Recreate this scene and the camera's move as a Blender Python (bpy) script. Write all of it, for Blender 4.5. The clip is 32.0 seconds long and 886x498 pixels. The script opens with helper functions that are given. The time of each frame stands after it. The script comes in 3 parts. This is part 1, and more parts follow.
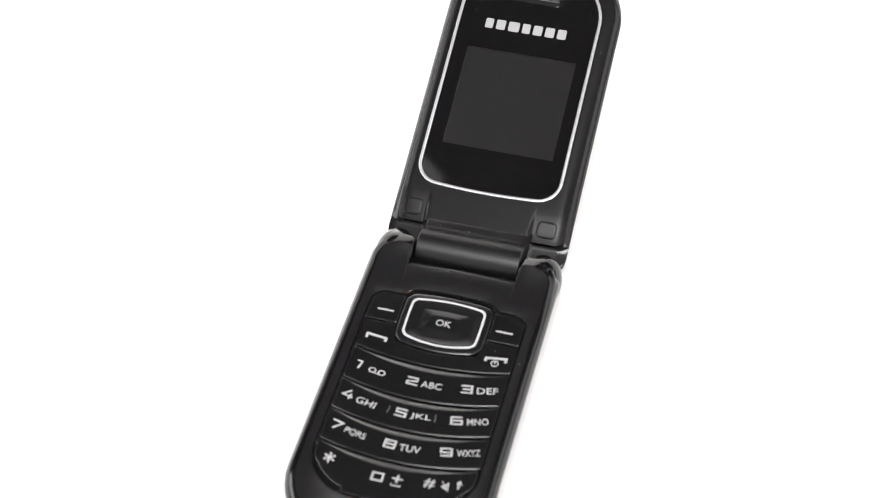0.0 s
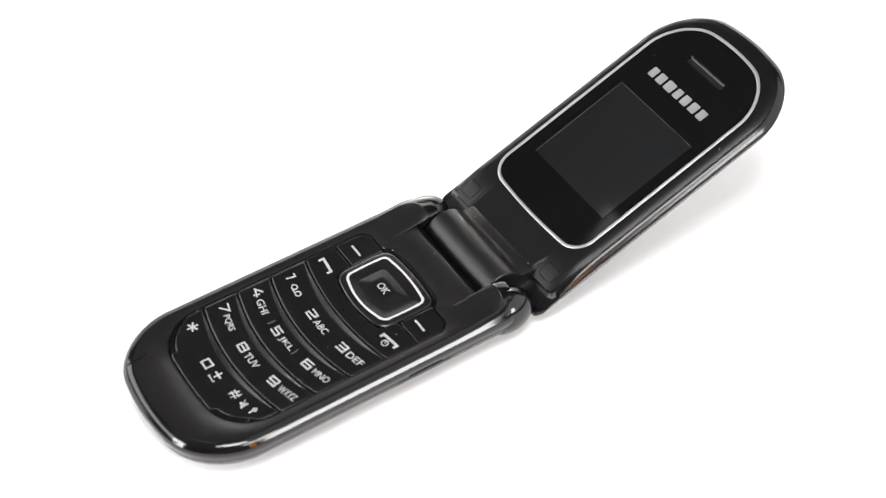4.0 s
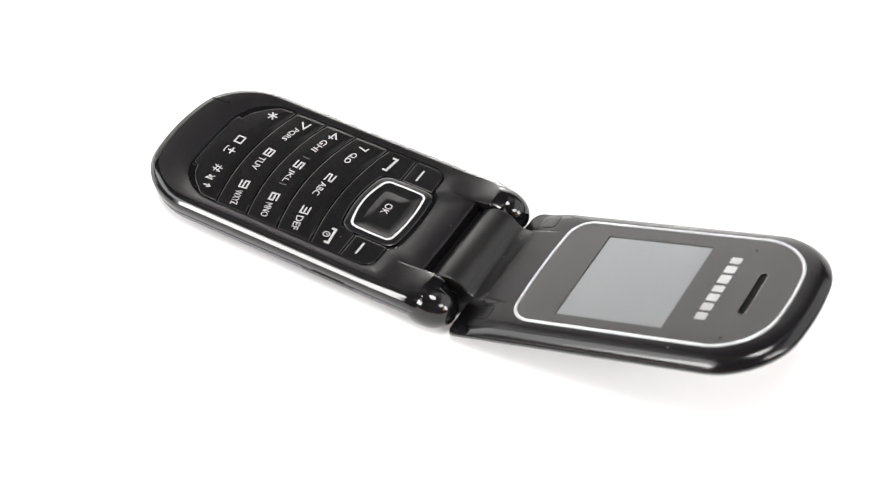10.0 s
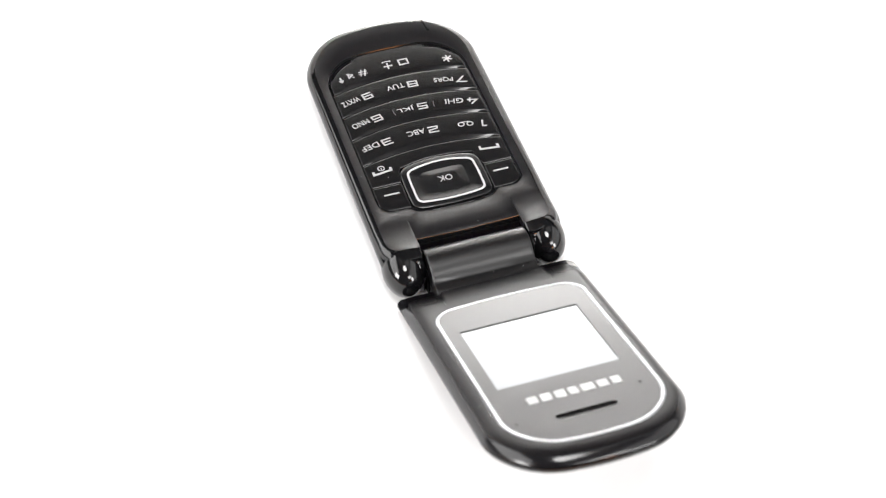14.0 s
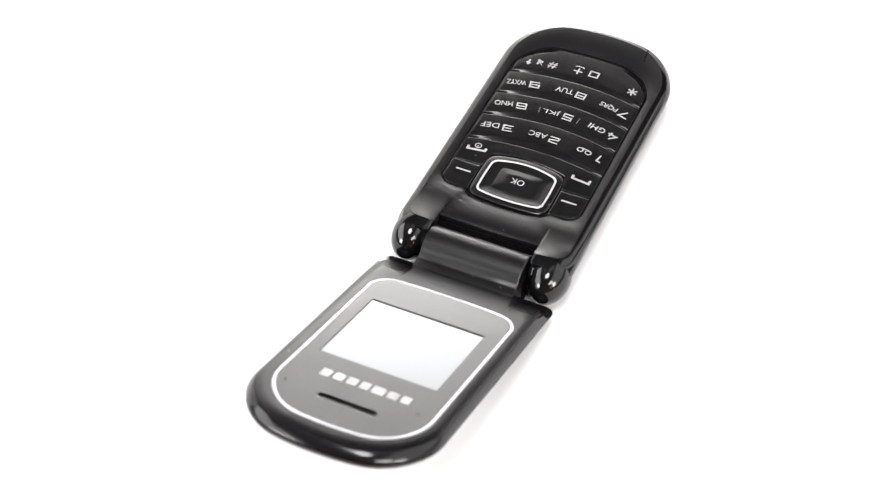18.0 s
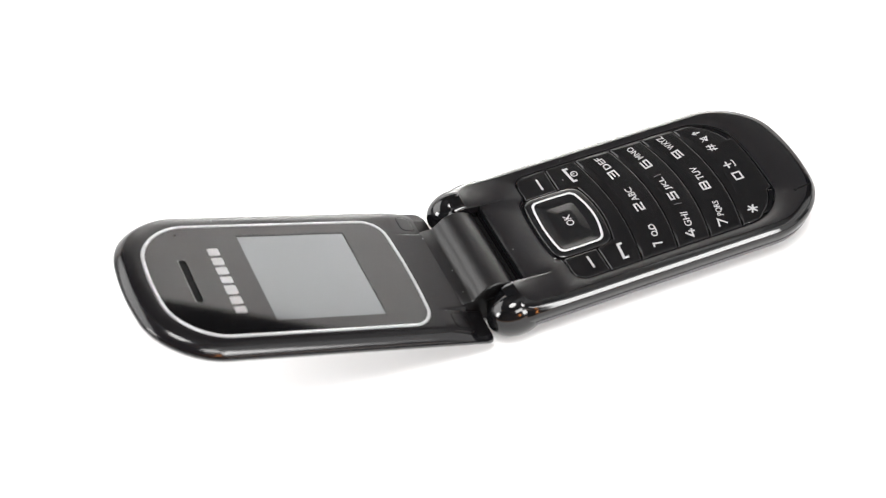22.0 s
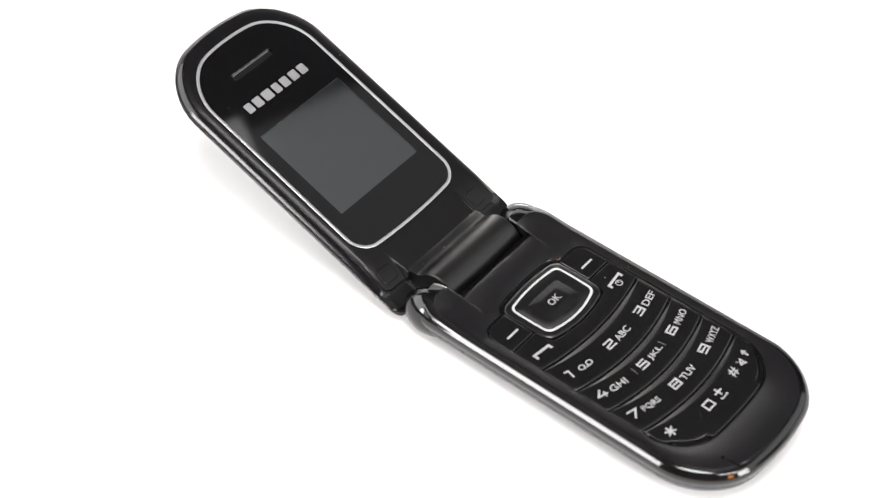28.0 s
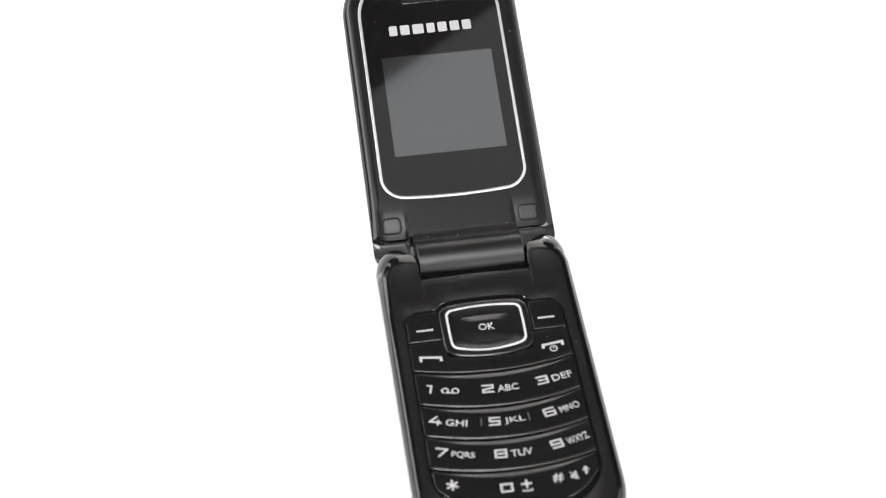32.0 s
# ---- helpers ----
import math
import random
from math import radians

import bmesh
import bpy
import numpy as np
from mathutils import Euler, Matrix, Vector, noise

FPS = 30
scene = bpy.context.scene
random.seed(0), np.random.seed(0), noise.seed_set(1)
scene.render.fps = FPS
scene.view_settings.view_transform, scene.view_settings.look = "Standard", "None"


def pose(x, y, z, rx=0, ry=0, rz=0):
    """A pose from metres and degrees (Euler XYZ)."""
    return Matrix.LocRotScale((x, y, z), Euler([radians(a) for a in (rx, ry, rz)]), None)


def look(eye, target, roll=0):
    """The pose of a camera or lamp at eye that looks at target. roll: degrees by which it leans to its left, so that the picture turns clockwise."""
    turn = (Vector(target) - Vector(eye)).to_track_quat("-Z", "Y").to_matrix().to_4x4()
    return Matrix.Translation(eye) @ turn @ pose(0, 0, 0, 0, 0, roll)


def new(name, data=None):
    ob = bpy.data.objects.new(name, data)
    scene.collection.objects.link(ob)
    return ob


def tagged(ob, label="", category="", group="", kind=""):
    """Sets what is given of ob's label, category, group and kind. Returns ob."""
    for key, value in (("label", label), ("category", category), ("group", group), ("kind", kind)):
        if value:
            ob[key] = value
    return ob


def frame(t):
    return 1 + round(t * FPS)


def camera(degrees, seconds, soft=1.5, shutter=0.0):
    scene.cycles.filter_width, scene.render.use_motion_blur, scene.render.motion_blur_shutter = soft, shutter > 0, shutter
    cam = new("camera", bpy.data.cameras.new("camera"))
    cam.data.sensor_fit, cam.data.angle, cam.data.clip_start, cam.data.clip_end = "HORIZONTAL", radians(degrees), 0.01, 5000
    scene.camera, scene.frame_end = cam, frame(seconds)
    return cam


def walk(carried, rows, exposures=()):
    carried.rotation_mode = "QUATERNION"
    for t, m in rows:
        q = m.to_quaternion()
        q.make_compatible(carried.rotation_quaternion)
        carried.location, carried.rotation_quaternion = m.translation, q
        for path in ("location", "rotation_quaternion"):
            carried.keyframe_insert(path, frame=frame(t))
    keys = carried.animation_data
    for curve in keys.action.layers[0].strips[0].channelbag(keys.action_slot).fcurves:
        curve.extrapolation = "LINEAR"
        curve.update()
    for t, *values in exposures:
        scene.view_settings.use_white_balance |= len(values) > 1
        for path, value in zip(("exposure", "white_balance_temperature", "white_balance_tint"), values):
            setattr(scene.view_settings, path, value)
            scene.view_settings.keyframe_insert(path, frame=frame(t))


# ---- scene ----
cam = camera(26.746, 32.0, soft=1.1)
EYE = pose(0.0, -0.29494, 0.32560, 90 - 46.891, 0, 1.379) @ pose(0, 0, 0, 0, 0, -0.531)
walk(cam, [(0, EYE), (32, EYE)])
cam.data.dof.use_dof = True
cam.data.dof.focus_distance = 0.462
cam.data.dof.aperture_fstop = 22.0

# ---- light ----
world = bpy.data.worlds.new("room_air")
world.use_nodes = True
world.node_tree.nodes["Background"].inputs["Color"].default_value = (0.5, 0.46, 0.42, 1)
world.node_tree.nodes["Background"].inputs["Strength"].default_value = 0.02
scene.world = world


def softbox(name, at, aim, w, h, watts, colour=(1, 1, 1), round_face=False):
    """A rectangular studio lamp at a place, aimed at a point."""
    data = bpy.data.lights.new(name, "AREA")
    data.shape, data.size, data.size_y, data.energy, data.color = "ELLIPSE" if round_face else "RECTANGLE", w, h, watts, colour
    ob = new(name, data)
    ob.matrix_world = look(at, aim)
    return ob


softbox("overhead_softbox", (0.0, -0.24, 0.92), (0, 0, 0), 0.36, 0.36, 7.6, (1, 0.993, 0.985), round_face=True)
softbox("key_softbox", (0.40, -0.62, 0.56), (0, 0, 0), 0.34, 0.20, 3.2, (1, 0.993, 0.985))
softbox("key_softbox", (-0.73, -0.47, 0.33), (0, 0, 0.02), 0.30, 0.28, 6.2, (1, 0.993, 0.985))
softbox("key_softbox", (0.68, -0.57, 0.33), (0, 0, 0.02), 0.26, 0.28, 4.6, (1, 0.993, 0.985))
softbox("side_softbox", (-0.88, 0.06, 0.55), (0, 0, 0.03), 1.25, 0.62, 12.0, (1, 0.993, 0.985))
softbox("side_softbox", (0.95, -0.12, 0.62), (0, 0, 0.03), 1.70, 1.00, 8.5, (1, 0.993, 0.985))
# Unseen fill lamp, added to brighten the paper's upward curve behind the phone.
softbox("backdrop_fill", (0.0, 0.455, 0.014), (0.0, 0.60, 0.03), 0.20, 0.024, 2.7, (1, 0.99, 0.965))
# Added unseen orange lamp that puts the orange glint on the base's trim.
softbox("orange_glint_lamp", (0.45, -0.72, 0.25), (0, 0, 0.01), 0.10, 0.13, 0.50, (1, 0.36, 0.10))


def reflection_panel(x, y, z, turn, w, h, watts):
    """A dim rectangular lamp added overhead, facing down, to be mirrored in the display."""
    ob = softbox("reflection_panel", (x, y, z), (x, y, 0), w, h, watts)
    ob.matrix_world = pose(x, y, z, 0, 0, turn)


# Added panels below the ceiling; their edges make the display's mirrored bands.
reflection_panel(0.171, 0.086, 0.850, 38.7, 0.27, 0.28, 0.20)
reflection_panel(0.390, 0.262, 0.850, 38.7, 0.29, 0.30, 0.115)
reflection_panel(0.338, 0.235, 0.846, 38.7, 0.035, 0.30, 0.090)
reflection_panel(-0.279, 0.223, 0.846, 129.8, 0.36, 0.035, 0.046)
reflection_panel(-0.365, 0.151, 0.850, 129.8, 0.36, 0.26, 0.055)

# ---- materials ----


def material(name, colour, rough, metal=0.0, grain=3000.0, bump=0.02, vary=0.15, stain=60.0, coat=0.0, spec=0.5):
    """A procedural surface: colour and gloss vary at a fine and a coarse scale."""
    m = bpy.data.materials.new(name)
    m.use_nodes = True
    nodes, link = m.node_tree.nodes, m.node_tree.links.new
    b = nodes["Principled BSDF"]
    b.inputs["Metallic"].default_value = metal
    b.inputs["Coat Weight"].default_value = coat
    b.inputs["Coat Roughness"].default_value = 0.02
    b.inputs["Specular IOR Level"].default_value = spec
    co = nodes.new("ShaderNodeTexCoord")
    fine, coarse = nodes.new("ShaderNodeTexNoise"), nodes.new("ShaderNodeTexNoise")
    fine.inputs["Scale"].default_value, fine.inputs["Detail"].default_value = grain, 3
    coarse.inputs["Scale"].default_value, coarse.inputs["Detail"].default_value = stain, 4
    link(co.outputs["Object"], fine.inputs["Vector"])
    link(co.outputs["Object"], coarse.inputs["Vector"])
    mix = nodes.new("ShaderNodeMix")
    mix.data_type = "RGBA"
    mix.inputs["A"].default_value = (*[c * (1 - vary) for c in colour], 1)
    mix.inputs["B"].default_value = (*[min(1, c * (1 + vary)) for c in colour], 1)
    link(coarse.outputs["Fac"], mix.inputs["Factor"])
    link(mix.outputs["Result"], b.inputs["Base Color"])
    span = nodes.new("ShaderNodeMapRange")
    span.inputs["To Min"].default_value, span.inputs["To Max"].default_value = rough * 0.94, min(1, rough * 1.06)
    link(coarse.outputs["Fac"], span.inputs["Value"])
    link(span.outputs["Result"], b.inputs["Roughness"])
    if bump:
        bp = nodes.new("ShaderNodeBump")
        bp.inputs["Strength"].default_value, bp.inputs["Distance"].default_value = bump, 0.0002
        link(fine.outputs["Fac"], bp.inputs["Height"])
        link(bp.outputs["Normal"], b.inputs["Normal"])
    return m


M_PAPER = material("white_paper", (0.76, 0.76, 0.76), 0.75, grain=900, bump=0.05, vary=0.015, stain=9)
M_WOOD = material("orange_brown_wood", (0.55, 0.22, 0.06), 0.4, grain=140, bump=0.1, vary=0.35, stain=14)
M_ROOM = material("dull_grey_wall", (0.10, 0.10, 0.10), 0.8, grain=60, bump=0.1, vary=0.25, stain=3)
M_CEIL = material("pale_ceiling", (0.36, 0.39, 0.42), 0.8, grain=60, bump=0.1, vary=0.05, stain=3)
M_WALL = material("pale_wall", (0.42, 0.44, 0.47), 0.8, grain=60, bump=0.1, vary=0.06, stain=3)
M_DECK = material("matte_black_plastic", (0.0034, 0.0031, 0.0037), 0.30, grain=3800, bump=0.18, vary=0.2, spec=0.42)
M_GLOSS = material("gloss_black_plastic", (0.003, 0.003, 0.0034), 0.09, bump=0.0, vary=0.2, stain=90, spec=0.5)
M_SIDE = material("graphite_paint", (0.040, 0.038, 0.046), 0.36, metal=0.35, grain=4200, bump=0.05)
M_LID = material("satin_black_plastic", (0.0032, 0.0029, 0.0034), 0.30, grain=4800, bump=0.06, vary=0.2, spec=0.21)
M_LIDSIDE = material("gloss_graphite_plastic", (0.004, 0.0038, 0.0046), 0.16, bump=0.0, vary=0.2, spec=0.4)
M_BARREL = material("smooth_black_plastic", (0.0026, 0.0024, 0.0026), 0.36, grain=3800, bump=0.14, spec=0.40)
M_KEY = material("black_key_plastic", (0.0038, 0.0037, 0.0040), 0.22, grain=5200, bump=0.05, spec=0.4)
M_NAV = material("glossy_key_plastic", (0.003, 0.003, 0.0034), 0.26, bump=0.0)
M_GAP = material("dark_gap", (0.003, 0.003, 0.003), 0.7, bump=0.0, spec=0.1)
M_PRINT = material("white_print", (0.28, 0.28, 0.285), 0.45, bump=0.0, vary=0.06, stain=700)
M_DIM = material("grey_print", (0.055, 0.055, 0.06), 0.5, bump=0.0)
M_CHROME = material("silver_paint", (0.46, 0.46, 0.47), 0.38, metal=0.2, grain=6000, bump=0.02, vary=0.06)
M_FRAME = material("bright_silver", (0.45, 0.455, 0.47), 0.32, metal=0.8, grain=6000, bump=0.02, vary=0.05)
M_MARK = material("white_metal_paint", (0.38, 0.38, 0.385), 0.45, metal=0.93, grain=6000, bump=0.02, vary=0.05)
M_WINDOW = material("black_window", (0.0020, 0.0020, 0.0023), 0.03, bump=0.0, vary=0.1)
M_LCD = material("dark_lcd", (0.130, 0.139, 0.145), 0.06, metal=0.985, bump=0.0, vary=0.03, stain=40, coat=0.6)
M_EAR = material("ear_mesh", (0.006, 0.006, 0.006), 0.8, grain=9000, bump=0.4, spec=0.15)
M_WELL = material("grey_spacer", (0.03, 0.03, 0.03), 0.4, bump=0.0, vary=0.03)


# ---- mesh helpers (millimetres in, metres out) ----
MM = 0.001


def part(name, bm, mat, parent, label="", smooth=True, at=None):
    """Links a bmesh as one mesh object under a thing or a part."""
    bmesh.ops.recalc_face_normals(bm, faces=bm.faces)
    me = bpy.data.meshes.new(name)
    bm.to_mesh(me)
    bm.free()
    me.transform(Matrix.Scale(MM, 4))
    me.materials.append(mat)
    if smooth:
        me.shade_smooth()
        me.set_sharp_from_angle(angle=radians(38))
    ob = new(name, me)
    if parent:
        ob.parent = parent
    if at is not None:
        ob.matrix_basis = at
    if label:
        tagged(ob, label)
    return ob


def pill(a, y0, y1, r0, r1, bow0=0.0, bow1=0.0, d=0.0, n=18, side=10):
    """A closed outline, symmetric in x: half-width a, from y0 to y1, with corner radii and bowed ends, inset by d."""
    a, y0, y1, r0, r1 = a - d, y0 + d, y1 - d, max(0.05, r0 - d), max(0.05, r1 - d)

    def end(y, r, bow, sign):
        out = []
        for i in range(-n, n + 1):
            k = i / n
            if abs(k) > 0.5:
                ang = (abs(k) - 0.5) * 2 * math.pi / 2
                x = (a - r) + r * math.sin(ang)
                drop = r - r * math.cos(ang)
            else:
                x, drop = (a - r) * abs(k) * 2, 0.0
            x = math.copysign(x, k)
            out.append((x, y - sign * (bow * (x / a) ** 2 + drop)))
        return out

    far = end(y1, r1, bow1, 1)[::-1]
    near = end(y0, r0, bow0, -1)
    left = [(-a, far[-1][1] + (near[0][1] - far[-1][1]) * k / side) for k in range(1, side)]
    right = [(a, near[-1][1] + (far[0][1] - near[-1][1]) * k / side) for k in range(1, side)]
    return far + left + near + right


def loft(bm, loops, cap0=True, cap1=True):
    """Skins closed loops of points (x, y, z) in order."""
    rings = [[bm.verts.new(p) for p in lp] for lp in loops]
    for a, b in zip(rings, rings[1:]):
        m = len(a)
        for i in range(m):
            bm.faces.new((a[i], a[(i + 1) % m], b[(i + 1) % m], b[i]))
    if cap0:
        bm.faces.new(rings[0][::-1])
    if cap1:
        bm.faces.new(rings[-1])
    return rings


def lift(loop, z):
    return [(x, y, z) for x, y in loop]


def plate(bm, outer, inner, z):
    """A flat sheet between two outlines."""
    edges = []
    for lp in (outer, inner):
        vs = [bm.verts.new((x, y, z)) for x, y in lp]
        edges += [bm.edges.new((vs[i], vs[(i + 1) % len(vs)])) for i in range(len(vs))]
    bmesh.ops.triangle_fill(bm, use_beauty=True, edges=edges)


def bar(bm, x0, y0, x1, y1, w, z, h=0.05):
    """A straight printed stroke from one point to another."""
    d = Vector((x1 - x0, y1 - y0)).normalized() * w / 2
    z += 0.004 * (len(bm.verts) // 8)
    nx, ny = -d.y, d.x
    lp = [(x0 + nx, y0 + ny), (x0 - nx, y0 - ny), (x1 - nx, y1 - ny), (x1 + nx, y1 + ny)]
    loft(bm, [lift(lp, z - h), lift(lp, z)])


def ring_shape(bm, x, y, r, w, z, h=0.05, n=20, sx=1.0):
    """A printed circle."""
    o = [(x + sx * r * math.cos(6.2832 * i / n), y + r * math.sin(6.2832 * i / n)) for i in range(n)]
    k = [(x + sx * (r - w) * math.cos(6.2832 * i / n), y + (r - w) * math.sin(6.2832 * i / n)) for i in range(n)]
    loft(bm, [lift(o, z - h), lift(o, z), lift(k, z), lift(k, z - h)], False, False)


def lettering(text, w, h, bold=0.0, sharp=1.0):
    """Letters of the built-in font as a bmesh that fills w by h, starting at the origin."""
    cu = bpy.data.curves.new("letters", "FONT")
    cu.body, cu.size, cu.offset, cu.resolution_u = text, 1.0, bold, 3
    cu.extrude = 0.02
    ob = new("letters", cu)
    bpy.context.view_layer.update()
    me = bpy.data.meshes.new_from_object(ob.evaluated_get(bpy.context.evaluated_depsgraph_get()))
    bpy.data.objects.remove(ob)
    bm = bmesh.new()
    bm.from_mesh(me)
    bpy.data.meshes.remove(me)
    lo = [min(v.co[i] for v in bm.verts) for i in (0, 1)]
    hi = [max(v.co[i] for v in bm.verts) for i in (0, 1)]
    for v in bm.verts:
        v.co = ((v.co.x - lo[0]) / (hi[0] - lo[0]) * w, (v.co.y - lo[1]) / (hi[1] - lo[1]) * h, v.co.z * 1.5)
    return bm


def moved(bm, x, y, z):
    bmesh.ops.translate(bm, vec=(x, y, z), verts=bm.verts)
    return bm


# ---- the place ----


def sweep():
    """White paper that runs over the table and curves up behind."""
    bm = bmesh.new()
    prof = [(-115, 0), (0, 0), (200, 0), (460, 0)]
    prof += [(460 + 100 * math.sin(a), 100 - 100 * math.cos(a)) for a in [math.pi / 2 * k / 12 for k in range(1, 13)]]
    prof += [(560, 115), (560, 130)]
    prof += [(340 + 220 * math.cos(a), 130 + 220 * math.sin(a)) for a in [radians(5 * k) for k in range(1, 12)]]
    xs = [-1000 + 100 * i for i in range(6)] + [-400 + 25 * i for i in range(33)] + [500 + 100 * i for i in range(6)]

    def hang(x, z):
        return z - max(0.0, z - 130) / 180 * (0.42 * min(230.0, max(0.0, x - 70)) - 12)
    grid = [[bm.verts.new((x, y, hang(x, z))) for x in xs] for y, z in prof]
    under = [[bm.verts.new((x, y + (1.0 if z > 60 else 0), hang(x, z) - 1.0)) for x in xs] for y, z in prof]
    for g in (grid, under):
        for a, b in zip(g, g[1:]):
            for i in range(len(xs) - 1):
                bm.faces.new((a[i], a[i + 1], b[i + 1], b[i]))
    for i in range(len(xs) - 1):
        bm.faces.new((grid[0][i], grid[0][i + 1], under[0][i + 1], under[0][i]))
        bm.faces.new((grid[-1][i], grid[-1][i + 1], under[-1][i + 1], under[-1][i]))
    for k in (0, -1):
        for j in range(len(prof) - 1):
            bm.faces.new((grid[j][k], grid[j + 1][k], under[j + 1][k], under[j][k]))
    ob = part("backdrop", bm, M_PAPER, None)
    return tagged(ob, "seamless white paper under the phone, curling over behind", "backdrop", kind="structure")


sweep()


def slab(name, x0, x1, y0, y1, z0, z1, mat, label, category):
    bm = bmesh.new()
    lp = [(x0, y0), (x1, y0), (x1, y1), (x0, y1)]
    loft(bm, [lift(lp, z0), lift(lp, z1)])
    return tagged(part(name, bm, mat, None, smooth=False), label, category, kind="structure")


table = new("table")
table.matrix_world = pose(0, -0.255, -0.75)
tagged(table, "orange-brown wooden table under the white paper", "table")


def board(name, x0, x1, y0, y1, z0, z1, label=""):
    """A wooden piece with eased edges, in the table's own space."""
    bm = bmesh.new()
    loops = []
    for d, z in ((3, z0), (0, z0 + 3), (0, z1 - 3), (3, z1)):
        loops.append(lift([(x0 + d, y0 + d), (x1 - d, y0 + d), (x1 - d, y1 - d), (x0 + d, y1 - d)], z))
    loft(bm, loops)
    part(name, bm, M_WOOD, table, label, smooth=False)


board("tabletop", -1050, 1050, -895, 895, 712, 748.6)
for sx in (-1, 1):
    board("apron", sx * 985 - 12, sx * 985 + 12, -800, 800, 630, 711)
    board("apron", -950, 950, sx * 835 - 12, sx * 835 + 12, 630, 711)
    for sy in (-1, 1):
        board("leg", sx * 985 - 32, sx * 985 + 32, sy * 835 - 32, sy * 835 + 32, 0, 711)
slab("floor", -2000, 2000, -2000, 2000, -850, -750, M_ROOM, "plain brown floor of the room", "floor")
slab("ceiling", -2000, 2000, -2000, 2000, 1800, 1900, M_CEIL, "plain pale ceiling of the room", "ceiling")
slab("wall_north", -2000, 2000, 2000, 2100, -750, 1800, M_ROOM, "plain dull wall behind the white sweep", "wall")
slab("wall_south", -2000, 2000, -2100, -2000, -750, 1800, M_WALL, "plain pale grey wall of the room", "wall")
slab("wall_east", 2000, 2100, -2000, 2000, -750, 1800, M_WALL, "plain pale grey wall of the room", "wall")
slab("wall_west", -2100, -2000, -2000, 2000, -750, 1800, M_WALL, "plain pale grey wall of the room", "wall")

# ---- the flip phone ----
phone = new("flip_phone")
phone.empty_display_size = 0.02
tagged(phone, "open black plastic flip phone lying on white paper", "phone")
BASE = pose(-0.00085, 0, 0)
LID = pose(-0.00150, 0, 0.00544, 20.8, 0, 0)

# base: outline 22.3 mm half-width, rounded foot at y = -85.6, two hinge arms beside a slot that ends at y = -6.3
HALF, FOOT, SLOT, INNER = 22.3, -85.6, -6.3, 12.6
SHELL = ((8.0, 0.0, -2.0), (5.5, 0.6, 0.0), (3.6, 1.6, 1.6), (2.0, 3.0, 3.0), (1.0, 4.4, 4.1), (0.45, 6.0, 4.6), (0.75, 6.15, 4.2), (1.3, 6.2, 3.6))
TRIM = ((1.3, 6.25, 3.6), (0.7, 6.3, 4.2), (0.38, 6.45, 4.6), (0.15, 7.4, 4.5), (0.02, 8.2, 4.0), (0.09, 8.7, 3.5), (0.26, 9.2, 2.8), (0.34, 9.29, 2.6), (0.66, 9.78, 1.45), (0.74, 9.88, 1.2), (1.0, 10.17, 0.5), (1.25, 10.34, -0.8), (2.25, 10.53, -3.2))


def ease(k):
    k = min(1.0, max(0.0, k))
    return k * k * (3 - 2 * k)


def rise(x, y, z):
    """How far the hinge arms swell above the front cover."""
    if abs(x) < INNER - 0.2:
        return 0.0
    return 1.5 * min(1.0, max(0.0, (y + 13.3) / 10.0)) ** 2 * min(1.0, max(0.0, (z - 7.0) / 3.4))


def dome(x, y, z):
    """How far the arms' tops fall away to either side near the hinge."""
    if abs(x) < INNER - 0.2:
        return 0.0
    near = ease((y + 9.0) / 7.5) * min(1.0, max(0.0, (z - 6.5) / 3.5))
    return near * (1.6 * max(0.0, (abs(x) - 16.2) / 6.1) ** 2 + 0.5 * max(0.0, (15.2 - abs(x)) / 2.6) ** 2)


def base_loop(d, z, tip):
    """The base's outline at one height, inset by d, with the slot between the arms."""
    tip -= 2.6 * min(1.0, max(0.0, 10.5 - z)) * min(1.0, max(0.0, (z - 1.0) / 3.0))
    loop = pill(HALF, FOOT, tip + d, 12.5, 6.5, 4.6, 0.0, d)
    far, rest = loop[:37], loop[37:]
    xn, yn = INNER + 0.12 * min(d, 2.0), SLOT - 0.2 * min(d, 2.0)
    ri = max(0.4, 1.5 - 0.3 * min(d, 2.4))
    bend = [(xn + ri - ri * math.sin(a), tip - ri + ri * math.cos(a)) for a in [math.pi / 2 * k / 5 for k in range(6)]]
    notch = bend + [(xn, (tip - ri + yn) / 2), (xn, yn), (0.0, yn), (-xn, yn), (-xn, (tip - ri + yn) / 2)] + [(-x, y) for x, y in bend[::-1]]
    end = [(max(x, xn + ri + 0.02 * (11 - i)), y) for i, (x, y) in enumerate(far[:11])]
    pts = end + notch + [(-x, y) for x, y in end[::-1]] + rest
    return [(x, y, z + rise(x, y, z) - dome(x, y, z)) for x, y in pts]


bm = bmesh.new()
loft(bm, [base_loop(*row) for row in SHELL])
part("lower_shell", bm, M_SIDE, phone, "dark grey satin lower shell", at=BASE)
bm = bmesh.new()
loft(bm, [base_loop(*row) for row in TRIM] + [base_loop(2.3, 9.4, -3.2)])
part("edge_trim", bm, M_GLOSS, phone, "gloss black rounded edge trim", at=BASE)


